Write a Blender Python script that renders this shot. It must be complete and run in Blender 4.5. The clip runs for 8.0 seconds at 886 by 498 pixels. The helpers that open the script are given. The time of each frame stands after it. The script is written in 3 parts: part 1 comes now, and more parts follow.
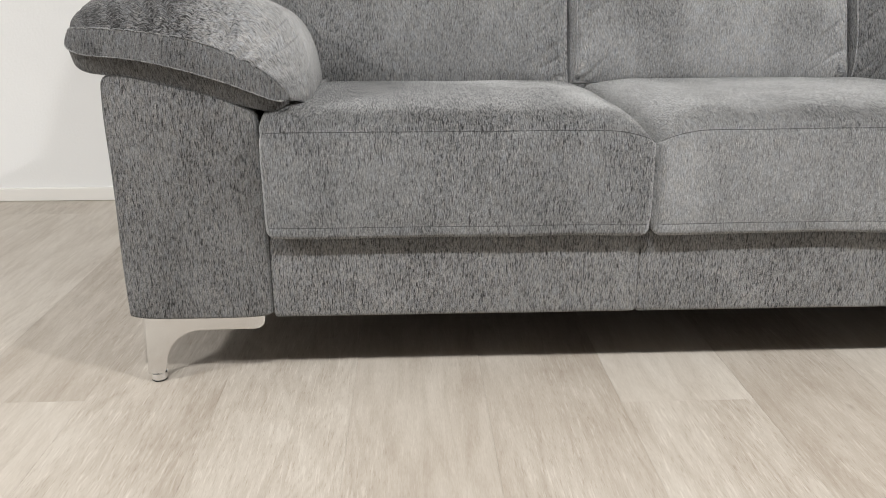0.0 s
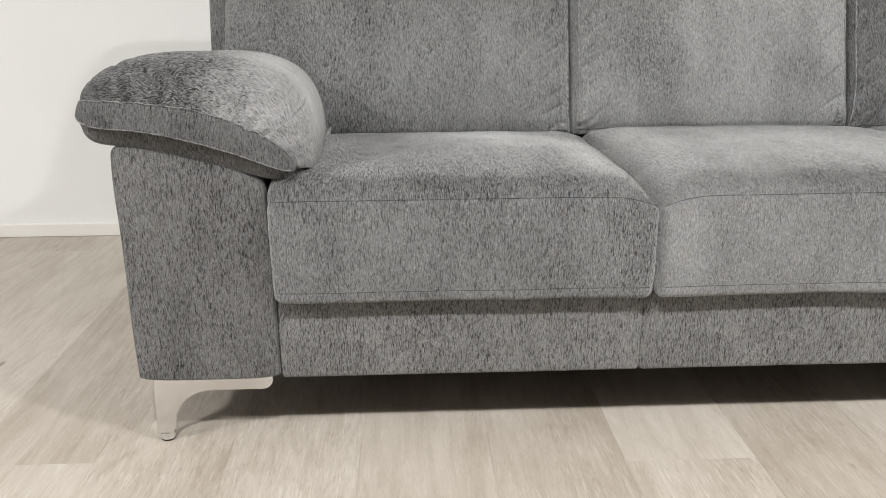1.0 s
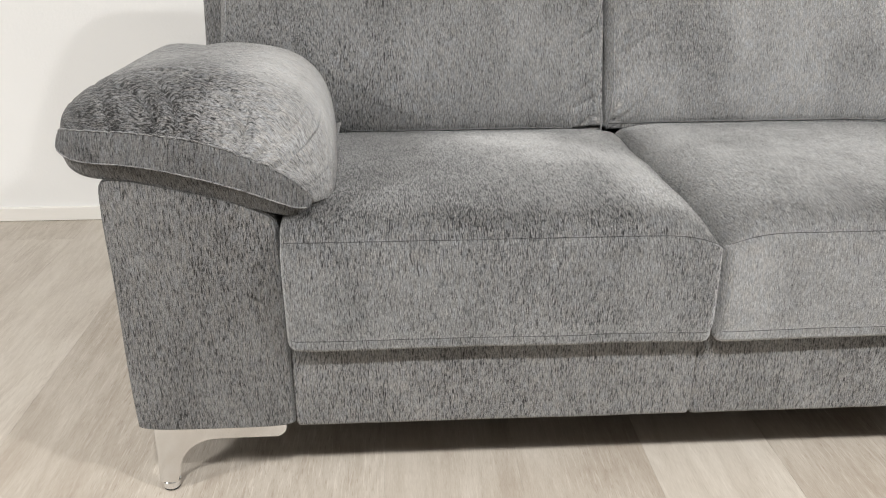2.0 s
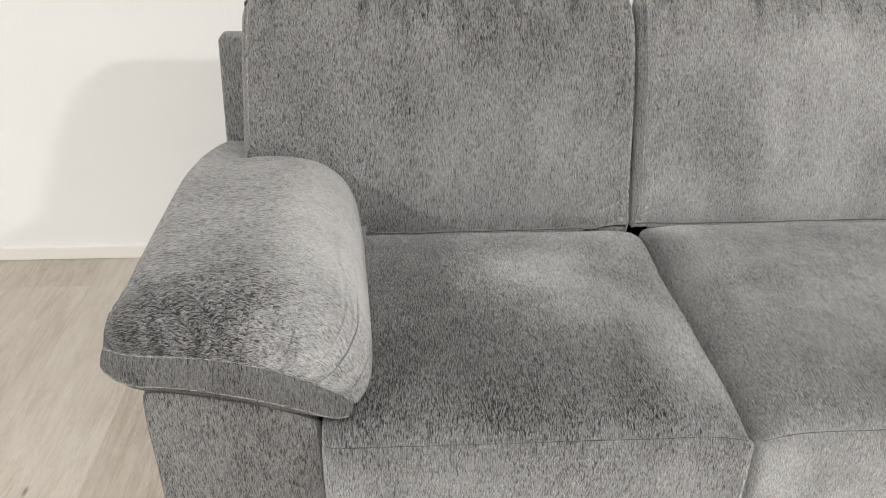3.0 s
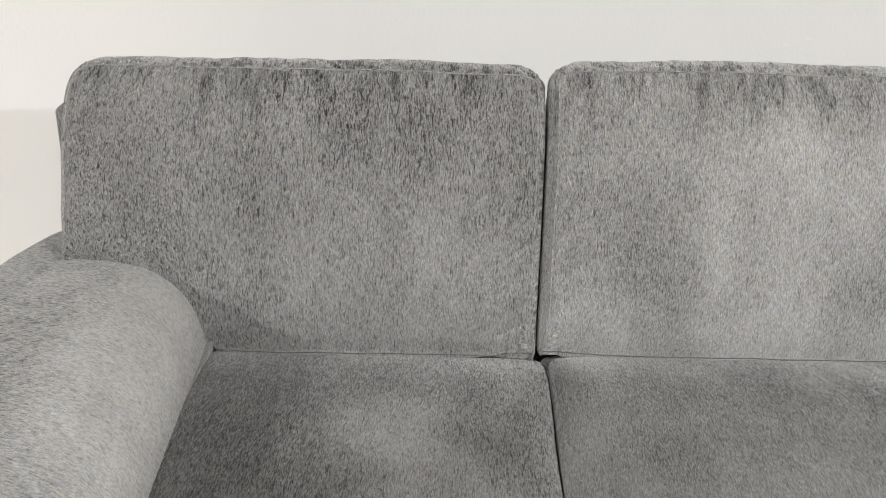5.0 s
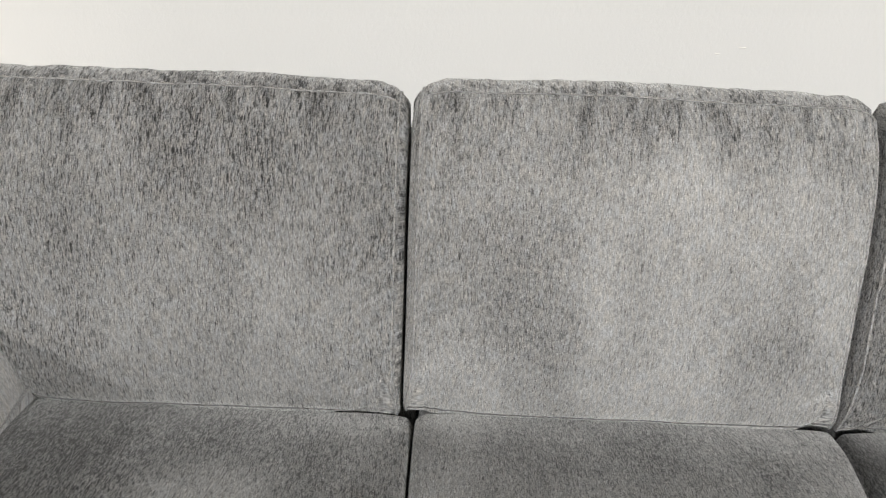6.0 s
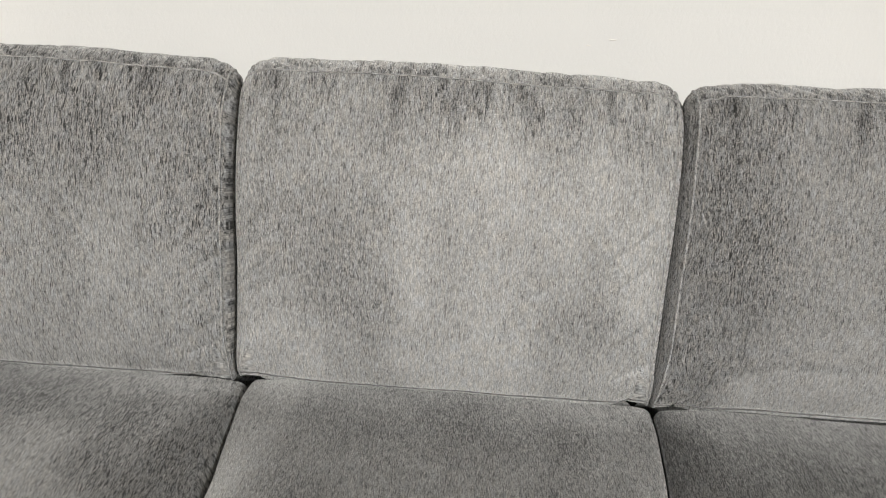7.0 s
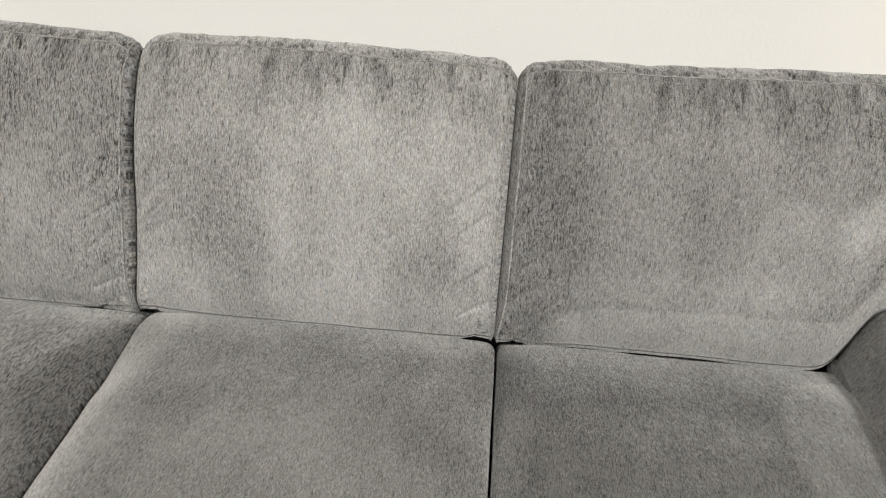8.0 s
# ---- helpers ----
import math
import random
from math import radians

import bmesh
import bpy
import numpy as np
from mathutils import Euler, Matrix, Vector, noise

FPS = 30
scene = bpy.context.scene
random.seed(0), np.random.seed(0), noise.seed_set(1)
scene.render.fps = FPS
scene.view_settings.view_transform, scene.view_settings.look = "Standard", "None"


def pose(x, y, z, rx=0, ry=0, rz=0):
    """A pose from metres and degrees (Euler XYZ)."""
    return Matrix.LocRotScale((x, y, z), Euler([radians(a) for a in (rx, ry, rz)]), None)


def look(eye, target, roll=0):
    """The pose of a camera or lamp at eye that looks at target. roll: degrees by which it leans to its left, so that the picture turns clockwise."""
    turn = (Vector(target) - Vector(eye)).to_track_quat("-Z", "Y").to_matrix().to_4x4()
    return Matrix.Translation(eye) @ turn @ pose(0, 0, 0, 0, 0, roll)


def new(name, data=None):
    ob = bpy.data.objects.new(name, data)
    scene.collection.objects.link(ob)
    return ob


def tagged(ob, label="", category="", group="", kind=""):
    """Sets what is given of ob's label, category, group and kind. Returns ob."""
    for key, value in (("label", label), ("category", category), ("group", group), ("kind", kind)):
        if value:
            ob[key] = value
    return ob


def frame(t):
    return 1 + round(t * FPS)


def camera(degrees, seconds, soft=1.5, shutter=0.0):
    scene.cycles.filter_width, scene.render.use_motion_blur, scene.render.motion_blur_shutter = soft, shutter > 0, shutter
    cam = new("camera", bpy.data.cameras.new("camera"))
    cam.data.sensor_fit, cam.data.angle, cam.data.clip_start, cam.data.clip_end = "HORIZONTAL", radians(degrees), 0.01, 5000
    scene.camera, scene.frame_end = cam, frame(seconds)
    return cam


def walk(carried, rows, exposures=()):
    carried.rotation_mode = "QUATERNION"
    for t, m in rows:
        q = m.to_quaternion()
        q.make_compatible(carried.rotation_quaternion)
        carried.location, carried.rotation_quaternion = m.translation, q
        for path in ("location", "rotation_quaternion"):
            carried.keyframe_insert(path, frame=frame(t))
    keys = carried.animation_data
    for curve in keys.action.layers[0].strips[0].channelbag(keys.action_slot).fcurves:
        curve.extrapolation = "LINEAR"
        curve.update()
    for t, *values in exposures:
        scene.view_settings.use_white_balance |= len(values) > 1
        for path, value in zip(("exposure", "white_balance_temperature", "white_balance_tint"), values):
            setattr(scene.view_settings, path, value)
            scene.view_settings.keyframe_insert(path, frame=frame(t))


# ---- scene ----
cam = camera(57.6, 8.0, soft=1.0, shutter=0.12)
PATH = [
    (0, (-0.696, -1.254, 0.657), (-0.622, 0.642, 0.025), -0.1),
    (0.5, (-0.704, -1.243, 0.709), (-0.629, 0.656, 0.084), -0.2),
    (1, (-0.707, -1.238, 0.756), (-0.629, 0.66, 0.13), -0.3),
    (1.2, (-0.712, -1.236, 0.783), (-0.628, 0.656, 0.14), -0.2),
    (2.3, (-0.779, -0.955, 0.951), (-0.678, 0.854, 0.102), 0.1),
    (2.5, (-0.789, -0.918, 1.058), (-0.684, 0.866, 0.161), 0.3),
    (3, (-0.815, -0.857, 1.233), (-0.71, 0.871, 0.23), 0.6),
    (3.5, (-0.8, -0.808, 1.296), (-0.714, 0.896, 0.252), 0.6),
    (4, (-0.696, -0.721, 1.319), (-0.647, 0.987, 0.28), 0.7),
    (4.2, (-0.659, -0.687, 1.317), (-0.607, 1.032, 0.295), 1.4),
    (5.3, (-0.412, -0.396, 1.284), (-0.463, 1.318, 0.255), 0.8),
    (5.5, (-0.378, -0.337, 1.283), (-0.428, 1.37, 0.242), 1.1),
    (6, (-0.263, -0.282, 1.291), (-0.289, 1.403, 0.214), 2.1),
    (6.5, (-0.07, -0.3, 1.288), (-0.128, 1.385, 0.212), 2.4),
    (7, (0.027, -0.335, 1.291), (-0.043, 1.352, 0.22), 2.8),
    (7.5, (0.139, -0.45, 1.293), (0.057, 1.246, 0.236), 3.1),
    (8, (0.286, -0.536, 1.314), (0.191, 1.167, 0.27), 3.4),
]
walk(cam, [(t, look(eye, target, roll)) for t, eye, target, roll in PATH],
     exposures=((0.0, -0.11, 6290, 10), (1.2, -0.04, 6330, 10), (2.3, 0.06, 6400, 10), (4.2, 0.06, 6460, 10), (5.3, 0.17, 6390, 10), (6.5, 0.23, 6490, 9), (8.0, 0.26, 6680, 9)))

# ---- light ----
world = bpy.data.worlds.new("room_world")
world.use_nodes = True
world.node_tree.nodes["Background"].inputs[0].default_value = (0.9, 0.93, 1.0, 1)
world.node_tree.nodes["Background"].inputs[1].default_value = 0.02
scene.world = world


def overhead_spot(x, y, watts, size=0.20):
    lamp = bpy.data.lights.new("overhead_light", "AREA")
    lamp.shape, lamp.size, lamp.energy, lamp.color = "DISK", size, watts, (1.0, 0.983, 0.958)
    ob = new("overhead_light", lamp)
    ob.matrix_world = pose(x, y, 2.32)
    return ob


overhead_spot(-0.85, -1.53, 58)
overhead_spot(1.38, -1.53, 95)
# two more, unseen and assumed, added to fill the left and right
overhead_spot(-3.3, -1.53, 104, 0.5)
overhead_spot(3.9, -1.53, 50)

# ---- materials ----


class Nodes:
    """Short hand for building a node material."""

    def __init__(self, name):
        self.mat = bpy.data.materials.new(name)
        self.mat.use_nodes = True
        self.tree = self.mat.node_tree
        self.bsdf = self.tree.nodes["Principled BSDF"]

    def add(self, kind, **props):
        node = self.tree.nodes.new(kind)
        for key, value in props.items():
            setattr(node, key, value)
        return node

    def link(self, a, b):
        self.tree.links.new(a, b)

    def put(self, node, name, value):
        if isinstance(value, bpy.types.NodeSocket):
            self.link(value, node.inputs[name])
        else:
            node.inputs[name].default_value = value

    def math(self, op, a, b=0.0, c=0.0, clamp=False):
        node = self.add("ShaderNodeMath", operation=op, use_clamp=clamp)
        for i, v in enumerate((a, b, c)):
            self.put(node, i, v)
        return node.outputs[0]

    def scaled(self, vec, scale, shift=(0, 0, 0)):
        node = self.add("ShaderNodeMapping")
        self.link(vec, node.inputs["Vector"])
        self.put(node, "Scale", scale)
        self.put(node, "Location", shift)
        return node.outputs[0]

    def noise(self, vec, scale=1.0, detail=2.0, rough=0.5, distort=0.0):
        node = self.add("ShaderNodeTexNoise")
        self.link(vec, node.inputs["Vector"])
        for key, v in (("Scale", scale), ("Detail", detail), ("Roughness", rough), ("Distortion", distort)):
            self.put(node, key, v)
        return node.outputs[0]

    def ramp(self, value, lo, hi, to_lo=0.0, to_hi=1.0, smooth=True):
        node = self.add("ShaderNodeMapRange", interpolation_type="SMOOTHSTEP" if smooth else "LINEAR")
        self.link(value, node.inputs[0])
        for i, v in enumerate((lo, hi, to_lo, to_hi)):
            node.inputs[i + 1].default_value = v
        return node.outputs[0]

    def mix(self, factor, a, b, blend="MIX"):
        node = self.add("ShaderNodeMix", data_type="RGBA", blend_type=blend)
        self.put(node, 0, factor)
        self.put(node, 6, a if isinstance(a, bpy.types.NodeSocket) else (*a, 1))
        self.put(node, 7, b if isinstance(b, bpy.types.NodeSocket) else (*b, 1))
        return node.outputs[2]

    def bump(self, height, distance, strength=1.0, before=None):
        node = self.add("ShaderNodeBump")
        self.put(node, "Strength", strength)
        self.put(node, "Distance", distance)
        self.link(height, node.inputs["Height"])
        if before is not None:
            self.link(before, node.inputs["Normal"])
        return node.outputs[0]


def chenille(name, marks=(), tone=1.0, lean=(0.0, -0.12), worn=False, sheen=0.8, density=1.0, gathers=()):
    """Grey chenille upholstery on metre UVs, straight yarns along v. lean: which way the pile lies, along u and v.
    marks: brushed nap, and patches of shade or sheen put into the colour, (u, v, half width, half length, soft,
    change). worn: thicker, looser yarns. density: how many dark slits show between the yarns. gathers: seams at v with
    crushed nap and fold shade put into the colour as streaks, (v, reach below, reach above, depth).
    """
    n = Nodes(name)
    uv = n.add("ShaderNodeTexCoord").outputs["UV"]
    wave = n.add("ShaderNodeVectorMath", operation="MULTIPLY_ADD")
    drift = n.add("ShaderNodeTexNoise")
    n.link(n.scaled(uv, (70, 24, 1) if worn else (170, 6, 1)), drift.inputs["Vector"])
    drift.inputs["Scale"].default_value = 1.0
    n.link(drift.outputs["Color"], wave.inputs[0])
    wave.inputs[1].default_value = (0.003, 0.003, 0) if worn else (0.0010, 0.002, 0)
    n.link(uv, wave.inputs[2])
    thread = n.add("ShaderNodeSeparateXYZ")
    n.link(wave.outputs[0], thread.inputs[0])

    def yarns(across, along, shift):
        """Noise that runs along each yarn and jumps from one yarn to the next."""
        lane = n.math("FLOOR", n.math("MULTIPLY_ADD", thread.outputs[0], across, shift))
        spot = n.add("ShaderNodeCombineXYZ")
        n.link(n.math("MULTIPLY", lane, 17.13), spot.inputs[0])
        n.link(n.math("MULTIPLY_ADD", thread.outputs[1], along, n.math("MULTIPLY", lane, 5.37)), spot.inputs[1])
        node = n.add("ShaderNodeTexNoise", noise_dimensions="2D")
        n.link(spot.outputs[0], node.inputs["Vector"])
        for key, v in (("Scale", 1.0), ("Detail", 1.5), ("Roughness", 0.6)):
            n.put(node, key, v)
        return node.outputs[0]

    yarn = yarns(900, 120, 0.0) if worn else yarns(1200, 150, 0.0)
    slit = yarns(760, 100, 0.37) if worn else yarns(960, 76, 0.37)
    stroke = yarns(560, 75, 0.71) if worn else yarns(700, 46, 0.71)
    nap = n.noise(n.scaled(uv, (9, 4, 1)), 1, 4, 0.62, 0.4)
    cloud = n.noise(n.scaled(uv, (38, 22, 1), (1.3, 4.1, 0)), 1, 3, 0.6, 0.3)
    weft = n.noise(n.scaled(uv, (620, 560, 1)), 1, 2)
    hue = n.noise(n.scaled(uv, (300, 45, 1), (2.2, 8.8, 0)), 1, 1)
    # brushed patches, and the shade and sheen painted through marks
    shade = n.math("ADD", n.ramp(nap, 0.32, 0.68, -0.055, 0.055), n.math("MULTIPLY", n.math("SUBTRACT", cloud, 0.5), 0.14))
    if marks:
        sep = n.add("ShaderNodeSeparateXYZ")
        edge = n.noise(n.scaled(uv, (14, 14, 1)), 1, 3, 0.6)
        n.link(uv, sep.inputs[0])
        for u, v, ru, rv, soft, change in marks:
            du = n.math("DIVIDE", n.math("ABSOLUTE", n.math("SUBTRACT", sep.outputs[0], u)), ru)
            dv = n.math("DIVIDE", n.math("ABSOLUTE", n.math("SUBTRACT", sep.outputs[1], v)), rv)
            d = n.math("POWER", n.math("ADD", n.math("POWER", du, 3.0), n.math("POWER", dv, 3.0)), 0.3333)
            d = n.math("ADD", d, n.math("MULTIPLY", n.math("SUBTRACT", edge, 0.5), min(0.6, soft * 2.2)))
            shade = n.math("ADD", shade, n.ramp(d, 1 - soft, 1 + soft, 0.82 * change, 0.0))
    # crushed nap and the shade of folds by the seams, painted as streaks
    if gathers:
        cloth = uv
        if worn:
            turn = n.add("ShaderNodeMapping")
            turn.inputs["Rotation"].default_value = (0, 0, -math.pi / 2)
            n.link(uv, turn.inputs["Vector"])
            cloth = turn.outputs[0]
        place = n.add("ShaderNodeSeparateXYZ")
        n.link(cloth, place.inputs[0])
        below = n.noise(n.scaled(cloth, (46, 7, 1), (0.6, 0.2, 0)), 1, 3, 0.62, 0.5)
        above = n.noise(n.scaled(cloth, (70, 34, 1), (3.6, 1.2, 0)), 1, 3, 0.6, 0.8)
        long_or_short = n.noise(n.scaled(cloth, (13, 1, 1), (7.7, 0.0, 0)), 1, 2)
        for v, down, up, depth in gathers:
            away = n.math("SUBTRACT", v, place.outputs[1])
            reach = n.math("MULTIPLY", long_or_short, 2 * down)
            fade = n.math("MULTIPLY", n.ramp(n.math("DIVIDE", away, reach), 0.0, 1.6, 1.0, 0.0), n.math("GREATER_THAN", away, 0.0))
            shade = n.math("SUBTRACT", shade, n.math("MULTIPLY", n.ramp(below, 0.44, 0.68, -0.3 * depth, depth), fade))
            fade = n.math("MULTIPLY", n.ramp(away, -up, 0.0), n.math("LESS_THAN", away, 0.0))
            shade = n.math("SUBTRACT", shade, n.math("MULTIPLY", n.ramp(above, 0.46, 0.62, -0.3 * depth, depth), fade))
    # fewer slits where the nap lies smooth and pale
    open_nap = n.ramp(shade, -0.18, 0.30, 1.05 * density, 0.62 * density)
    dark = n.math("ADD", n.ramp(slit, 0.47, 0.68, 0.0, 0.26), n.ramp(stroke, 0.60, 0.74, 0.0, 0.27))
    f = n.math("MULTIPLY_ADD", n.math("SUBTRACT", yarn, 0.5), 1.05, 0.505)
    f = n.math("SUBTRACT", f, n.math("MULTIPLY", dark, open_nap))
    f = n.math("ADD", f, shade)
    f = n.math("ADD", f, n.math("MULTIPLY", n.math("SUBTRACT", weft, 0.5), 0.95), clamp=True)
    pale = n.mix(n.ramp(hue, 0.35, 0.65), (0.392 * tone, 0.402 * tone, 0.415 * tone), (0.418 * tone, 0.404 * tone, 0.385 * tone))
    col = n.mix(f, (0.014 * tone, 0.014 * tone, 0.014 * tone), pale)
    n.link(col, n.bsdf.inputs["Base Color"])
    n.bsdf.inputs["Roughness"].default_value = 0.85
    n.bsdf.inputs["Specular IOR Level"].default_value = 0.2
    rise = n.math("ADD", n.math("MULTIPLY", yarn, 0.9), n.math("SUBTRACT", n.math("MULTIPLY", weft, 0.6), n.math("MULTIPLY", dark, 1.0)))
    soft = n.noise(n.scaled(uv, (26, 17, 1)), 1, 3, 0.55, 0.5)
    along = n.add("ShaderNodeTangent", direction_type="UV_MAP", uv_map="UVMap").outputs[0]
    face = n.add("ShaderNodeNewGeometry").outputs["Normal"]
    across = n.add("ShaderNodeVectorMath", operation="CROSS_PRODUCT")
    n.link(face, across.inputs[0])
    n.link(along, across.inputs[1])
    total = face
    for way, amount in ((along, lean[0]), (across.outputs[0], lean[1])):
        step = n.add("ShaderNodeVectorMath", operation="MULTIPLY_ADD")
        n.link(way, step.inputs[0])
        step.inputs[1].default_value = (amount, amount, amount)
        n.link(total, step.inputs[2])
        total = step.outputs[0]
    pile = n.add("ShaderNodeVectorMath", operation="NORMALIZE")
    n.link(total, pile.inputs[0])
    n.link(n.bump(rise, 0.0014, 1.0, n.bump(soft, 0.006, 0.7, pile.outputs[0])), n.bsdf.inputs["Normal"])
    # the standing pile catches light at a slant
    velvet = n.add("ShaderNodeBsdfSheen", distribution="ASHIKHMIN")
    n.link(n.mix(f, (0.12 * sheen,) * 3, (0.50 * sheen, 0.50 * sheen, 0.49 * sheen)), velvet.inputs["Color"])
    velvet.inputs["Roughness"].default_value = 0.38
    n.link(n.bump(rise, 0.0008, 1.0, n.bump(soft, 0.006, 0.5)), velvet.inputs["Normal"])
    both = n.add("ShaderNodeAddShader")
    n.link(n.bsdf.outputs[0], both.inputs[0])
    n.link(velvet.outputs[0], both.inputs[1])
    n.link(both.outputs[0], n.tree.nodes["Material Output"].inputs["Surface"])
    return n.mat


def plain_paint(name, colour, rough, grain=900.0, depth=0.0006, mottling=0.02):
    n = Nodes(name)
    pos = n.add("ShaderNodeTexCoord").outputs["Object"]
    tone = n.ramp(n.noise(pos, 1.3, 4), 0.3, 0.7, 1 - mottling, 1 + mottling)
    node = n.add("ShaderNodeVectorMath", operation="SCALE")
    node.inputs[0].default_value = colour
    n.link(tone, node.inputs["Scale"])
    n.link(node.outputs[0], n.bsdf.inputs["Base Color"])
    n.bsdf.inputs["Roughness"].default_value = rough
    fine = n.math("ADD", n.noise(pos, grain, 2), n.math("MULTIPLY", n.noise(pos, grain / 6, 3), 1.5))
    n.link(n.bump(fine, depth, 0.5), n.bsdf.inputs["Normal"])
    return n.mat


def limed_oak(name):
    """Pale limed oak planks, grain along y, each plank with its own tone."""
    n = Nodes(name)
    pos = n.add("ShaderNodeTexCoord").outputs["Object"]
    rnd = n.add("ShaderNodeObjectInfo").outputs["Random"]
    shift = n.add("ShaderNodeCombineXYZ")
    n.link(n.math("MULTIPLY", rnd, 37.0), shift.inputs[0])
    n.link(n.math("MULTIPLY", rnd, 91.0), shift.inputs[1])
    add = n.add("ShaderNodeVectorMath", operation="ADD")
    n.link(pos, add.inputs[0])
    n.link(shift.outputs[0], add.inputs[1])
    p = add.outputs[0]
    figure = n.noise(n.scaled(p, (8, 1.3, 1)), 1, 3, 0.5, 0.6)
    rings = n.math("FRACT", n.math("MULTIPLY", figure, 15.0))
    rings = n.math("ABSOLUTE", n.math("SUBTRACT", rings, 0.5))
    pores = n.noise(n.scaled(p, (420, 36, 1)), 1, 2, 0.6, 0.2)
    fibres = n.noise(n.scaled(p, (800, 60, 1), (4.0, 1.0, 0)), 1, 2, 0.6)
    chalk = n.noise(n.scaled(p, (260, 17, 1), (1.0, 7.0, 0)), 1, 3, 0.6, 0.2)
    streak = n.noise(n.scaled(p, (40, 4.5, 1)), 1, 5, 0.65, 1.0)
    blotch = n.noise(n.scaled(p, (6, 2.2, 1)), 1, 5, 0.6, 0.9)
    where = n.ramp(n.noise(n.scaled(p, (3, 0.9, 1), (2.0, 2.0, 0)), 1, 2), 0.38, 0.62, 0.25, 1.0)
    f = n.math("ADD", n.math("MULTIPLY", n.math("SUBTRACT", blotch, 0.5), 1.15), 0.56)
    f = n.math("ADD", f, n.math("MULTIPLY", n.math("SUBTRACT", streak, 0.5), 0.8))
    f = n.math("ADD", f, n.math("MULTIPLY", n.math("SUBTRACT", rings, 0.25), n.math("MULTIPLY", where, 0.38)))
    f = n.math("SUBTRACT", f, n.math("MULTIPLY", n.ramp(pores, 0.56, 0.68, 0.0, 0.30), where))
    f = n.math("ADD", f, n.math("MULTIPLY", n.ramp(chalk, 0.54, 0.68, 0.0, 0.36), where))
    f = n.math("ADD", f, n.math("MULTIPLY", n.math("SUBTRACT", fibres, 0.5), 0.55))
    f = n.math("ADD", f, n.math("MULTIPLY", n.math("SUBTRACT", rnd, 0.5), -0.40), clamp=True)
    col = n.mix(f, (0.30, 0.252, 0.20), (0.535, 0.490, 0.428))
    knot = n.add("ShaderNodeTexVoronoi")
    n.link(n.scaled(p, (5.5, 2.0, 1)), knot.inputs["Vector"])
    knot.inputs["Scale"].default_value = 1.0
    col = n.mix(n.ramp(knot.outputs[0], 0.012, 0.045, 0.75, 0.0), col, (0.10, 0.075, 0.055))
    n.link(col, n.bsdf.inputs["Base Color"])
    n.link(n.ramp(streak, 0.3, 0.7, 0.50, 0.40), n.bsdf.inputs["Roughness"])
    n.bsdf.inputs["Specular IOR Level"].default_value = 0.4
    n.link(n.bump(n.math("ADD", pores, n.math("MULTIPLY", streak, 0.6)), 0.0006, 0.5), n.bsdf.inputs["Normal"])
    return n.mat


def metal(name, colour, rough):
    n = Nodes(name)
    pos = n.add("ShaderNodeTexCoord").outputs["Object"]
    n.bsdf.inputs["Base Color"].default_value = (*colour, 1)
    n.bsdf.inputs["Metallic"].default_value = 1.0
    n.link(n.ramp(n.noise(n.scaled(pos, (40, 40, 900)), 1, 3), 0.3, 0.7, rough * 0.8, rough * 1.25), n.bsdf.inputs["Roughness"])
    n.link(n.bump(n.noise(pos, 30, 2), 0.0006, 0.25), n.bsdf.inputs["Normal"])
    return n.mat


FABRIC = chenille("grey_chenille", tone=1.0, sheen=0.6, density=1.3)
# same cloth toned darker: shade on the arms put into the colour
ARM_SHADED = chenille("grey_chenille_arm_shaded", tone=0.76, sheen=0.6, density=1.3)
STITCH = chenille("grey_chenille_seam", tone=1.25, lean=(0, 0), worn=True, sheen=0.4, density=0.4)
PIPING = chenille("grey_chenille_piping", tone=0.78, lean=(0, 0), sheen=0.1)
# dark front roll and pale inner side: pile shade and sheen put into colour
PAD = chenille("grey_chenille_pad", [(0.02, 0.17, 0.16, 0.29, 0.85, -0.29), (0.35, 0.37, 0.45, 0.11, 0.6, 0.45)], 1.04, (0.0, 0.36), worn=True, sheen=0.7, density=0.95, gathers=[(0.0, 0.085, 0.02, 0.13)])
# right pillow: same cloth toned down, its shaded inner side put into colour
PAD_SHADED = chenille("grey_chenille_pad_shaded", [(0.0, 0.20, 0.16, 0.30, 0.5, -0.12)], 0.62, (0.0, 0.20), worn=True, sheen=0.7)
# half-tone cloth: the shade on the pillow's under-facing front, as colour
BAND_SHADED = chenille("grey_chenille_band_shaded", tone=0.50, lean=(0.0, 0.0), sheen=0.5, density=0.9)
# grey of the unseen walls, chosen only to cut bounce light
DIM_WALL = plain_paint("dim_wall_paint", (0.42, 0.41, 0.40), 0.8, 700, 0.0008)
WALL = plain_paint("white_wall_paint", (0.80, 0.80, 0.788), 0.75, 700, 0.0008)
TRIM = plain_paint("white_trim_paint", (0.80, 0.78, 0.74), 0.4, 300, 0.0002)
# unseen ceiling, kept below white to weaken the bounce
CEILING = plain_paint("ceiling_paint", (0.62, 0.62, 0.61), 0.9)
OAK = limed_oak("limed_oak")
JOINT = plain_paint("joint_filler", (0.48, 0.43, 0.37), 0.9)
CHROME = metal("polished_chrome", (0.74, 0.745, 0.75), 0.16)
DARK_RUBBER = plain_paint("black_rubber", (0.02, 0.02, 0.02), 0.6)
LINING = plain_paint("black_lining_cloth", (0.02, 0.02, 0.021), 0.95)

# ---- mesh helpers ----


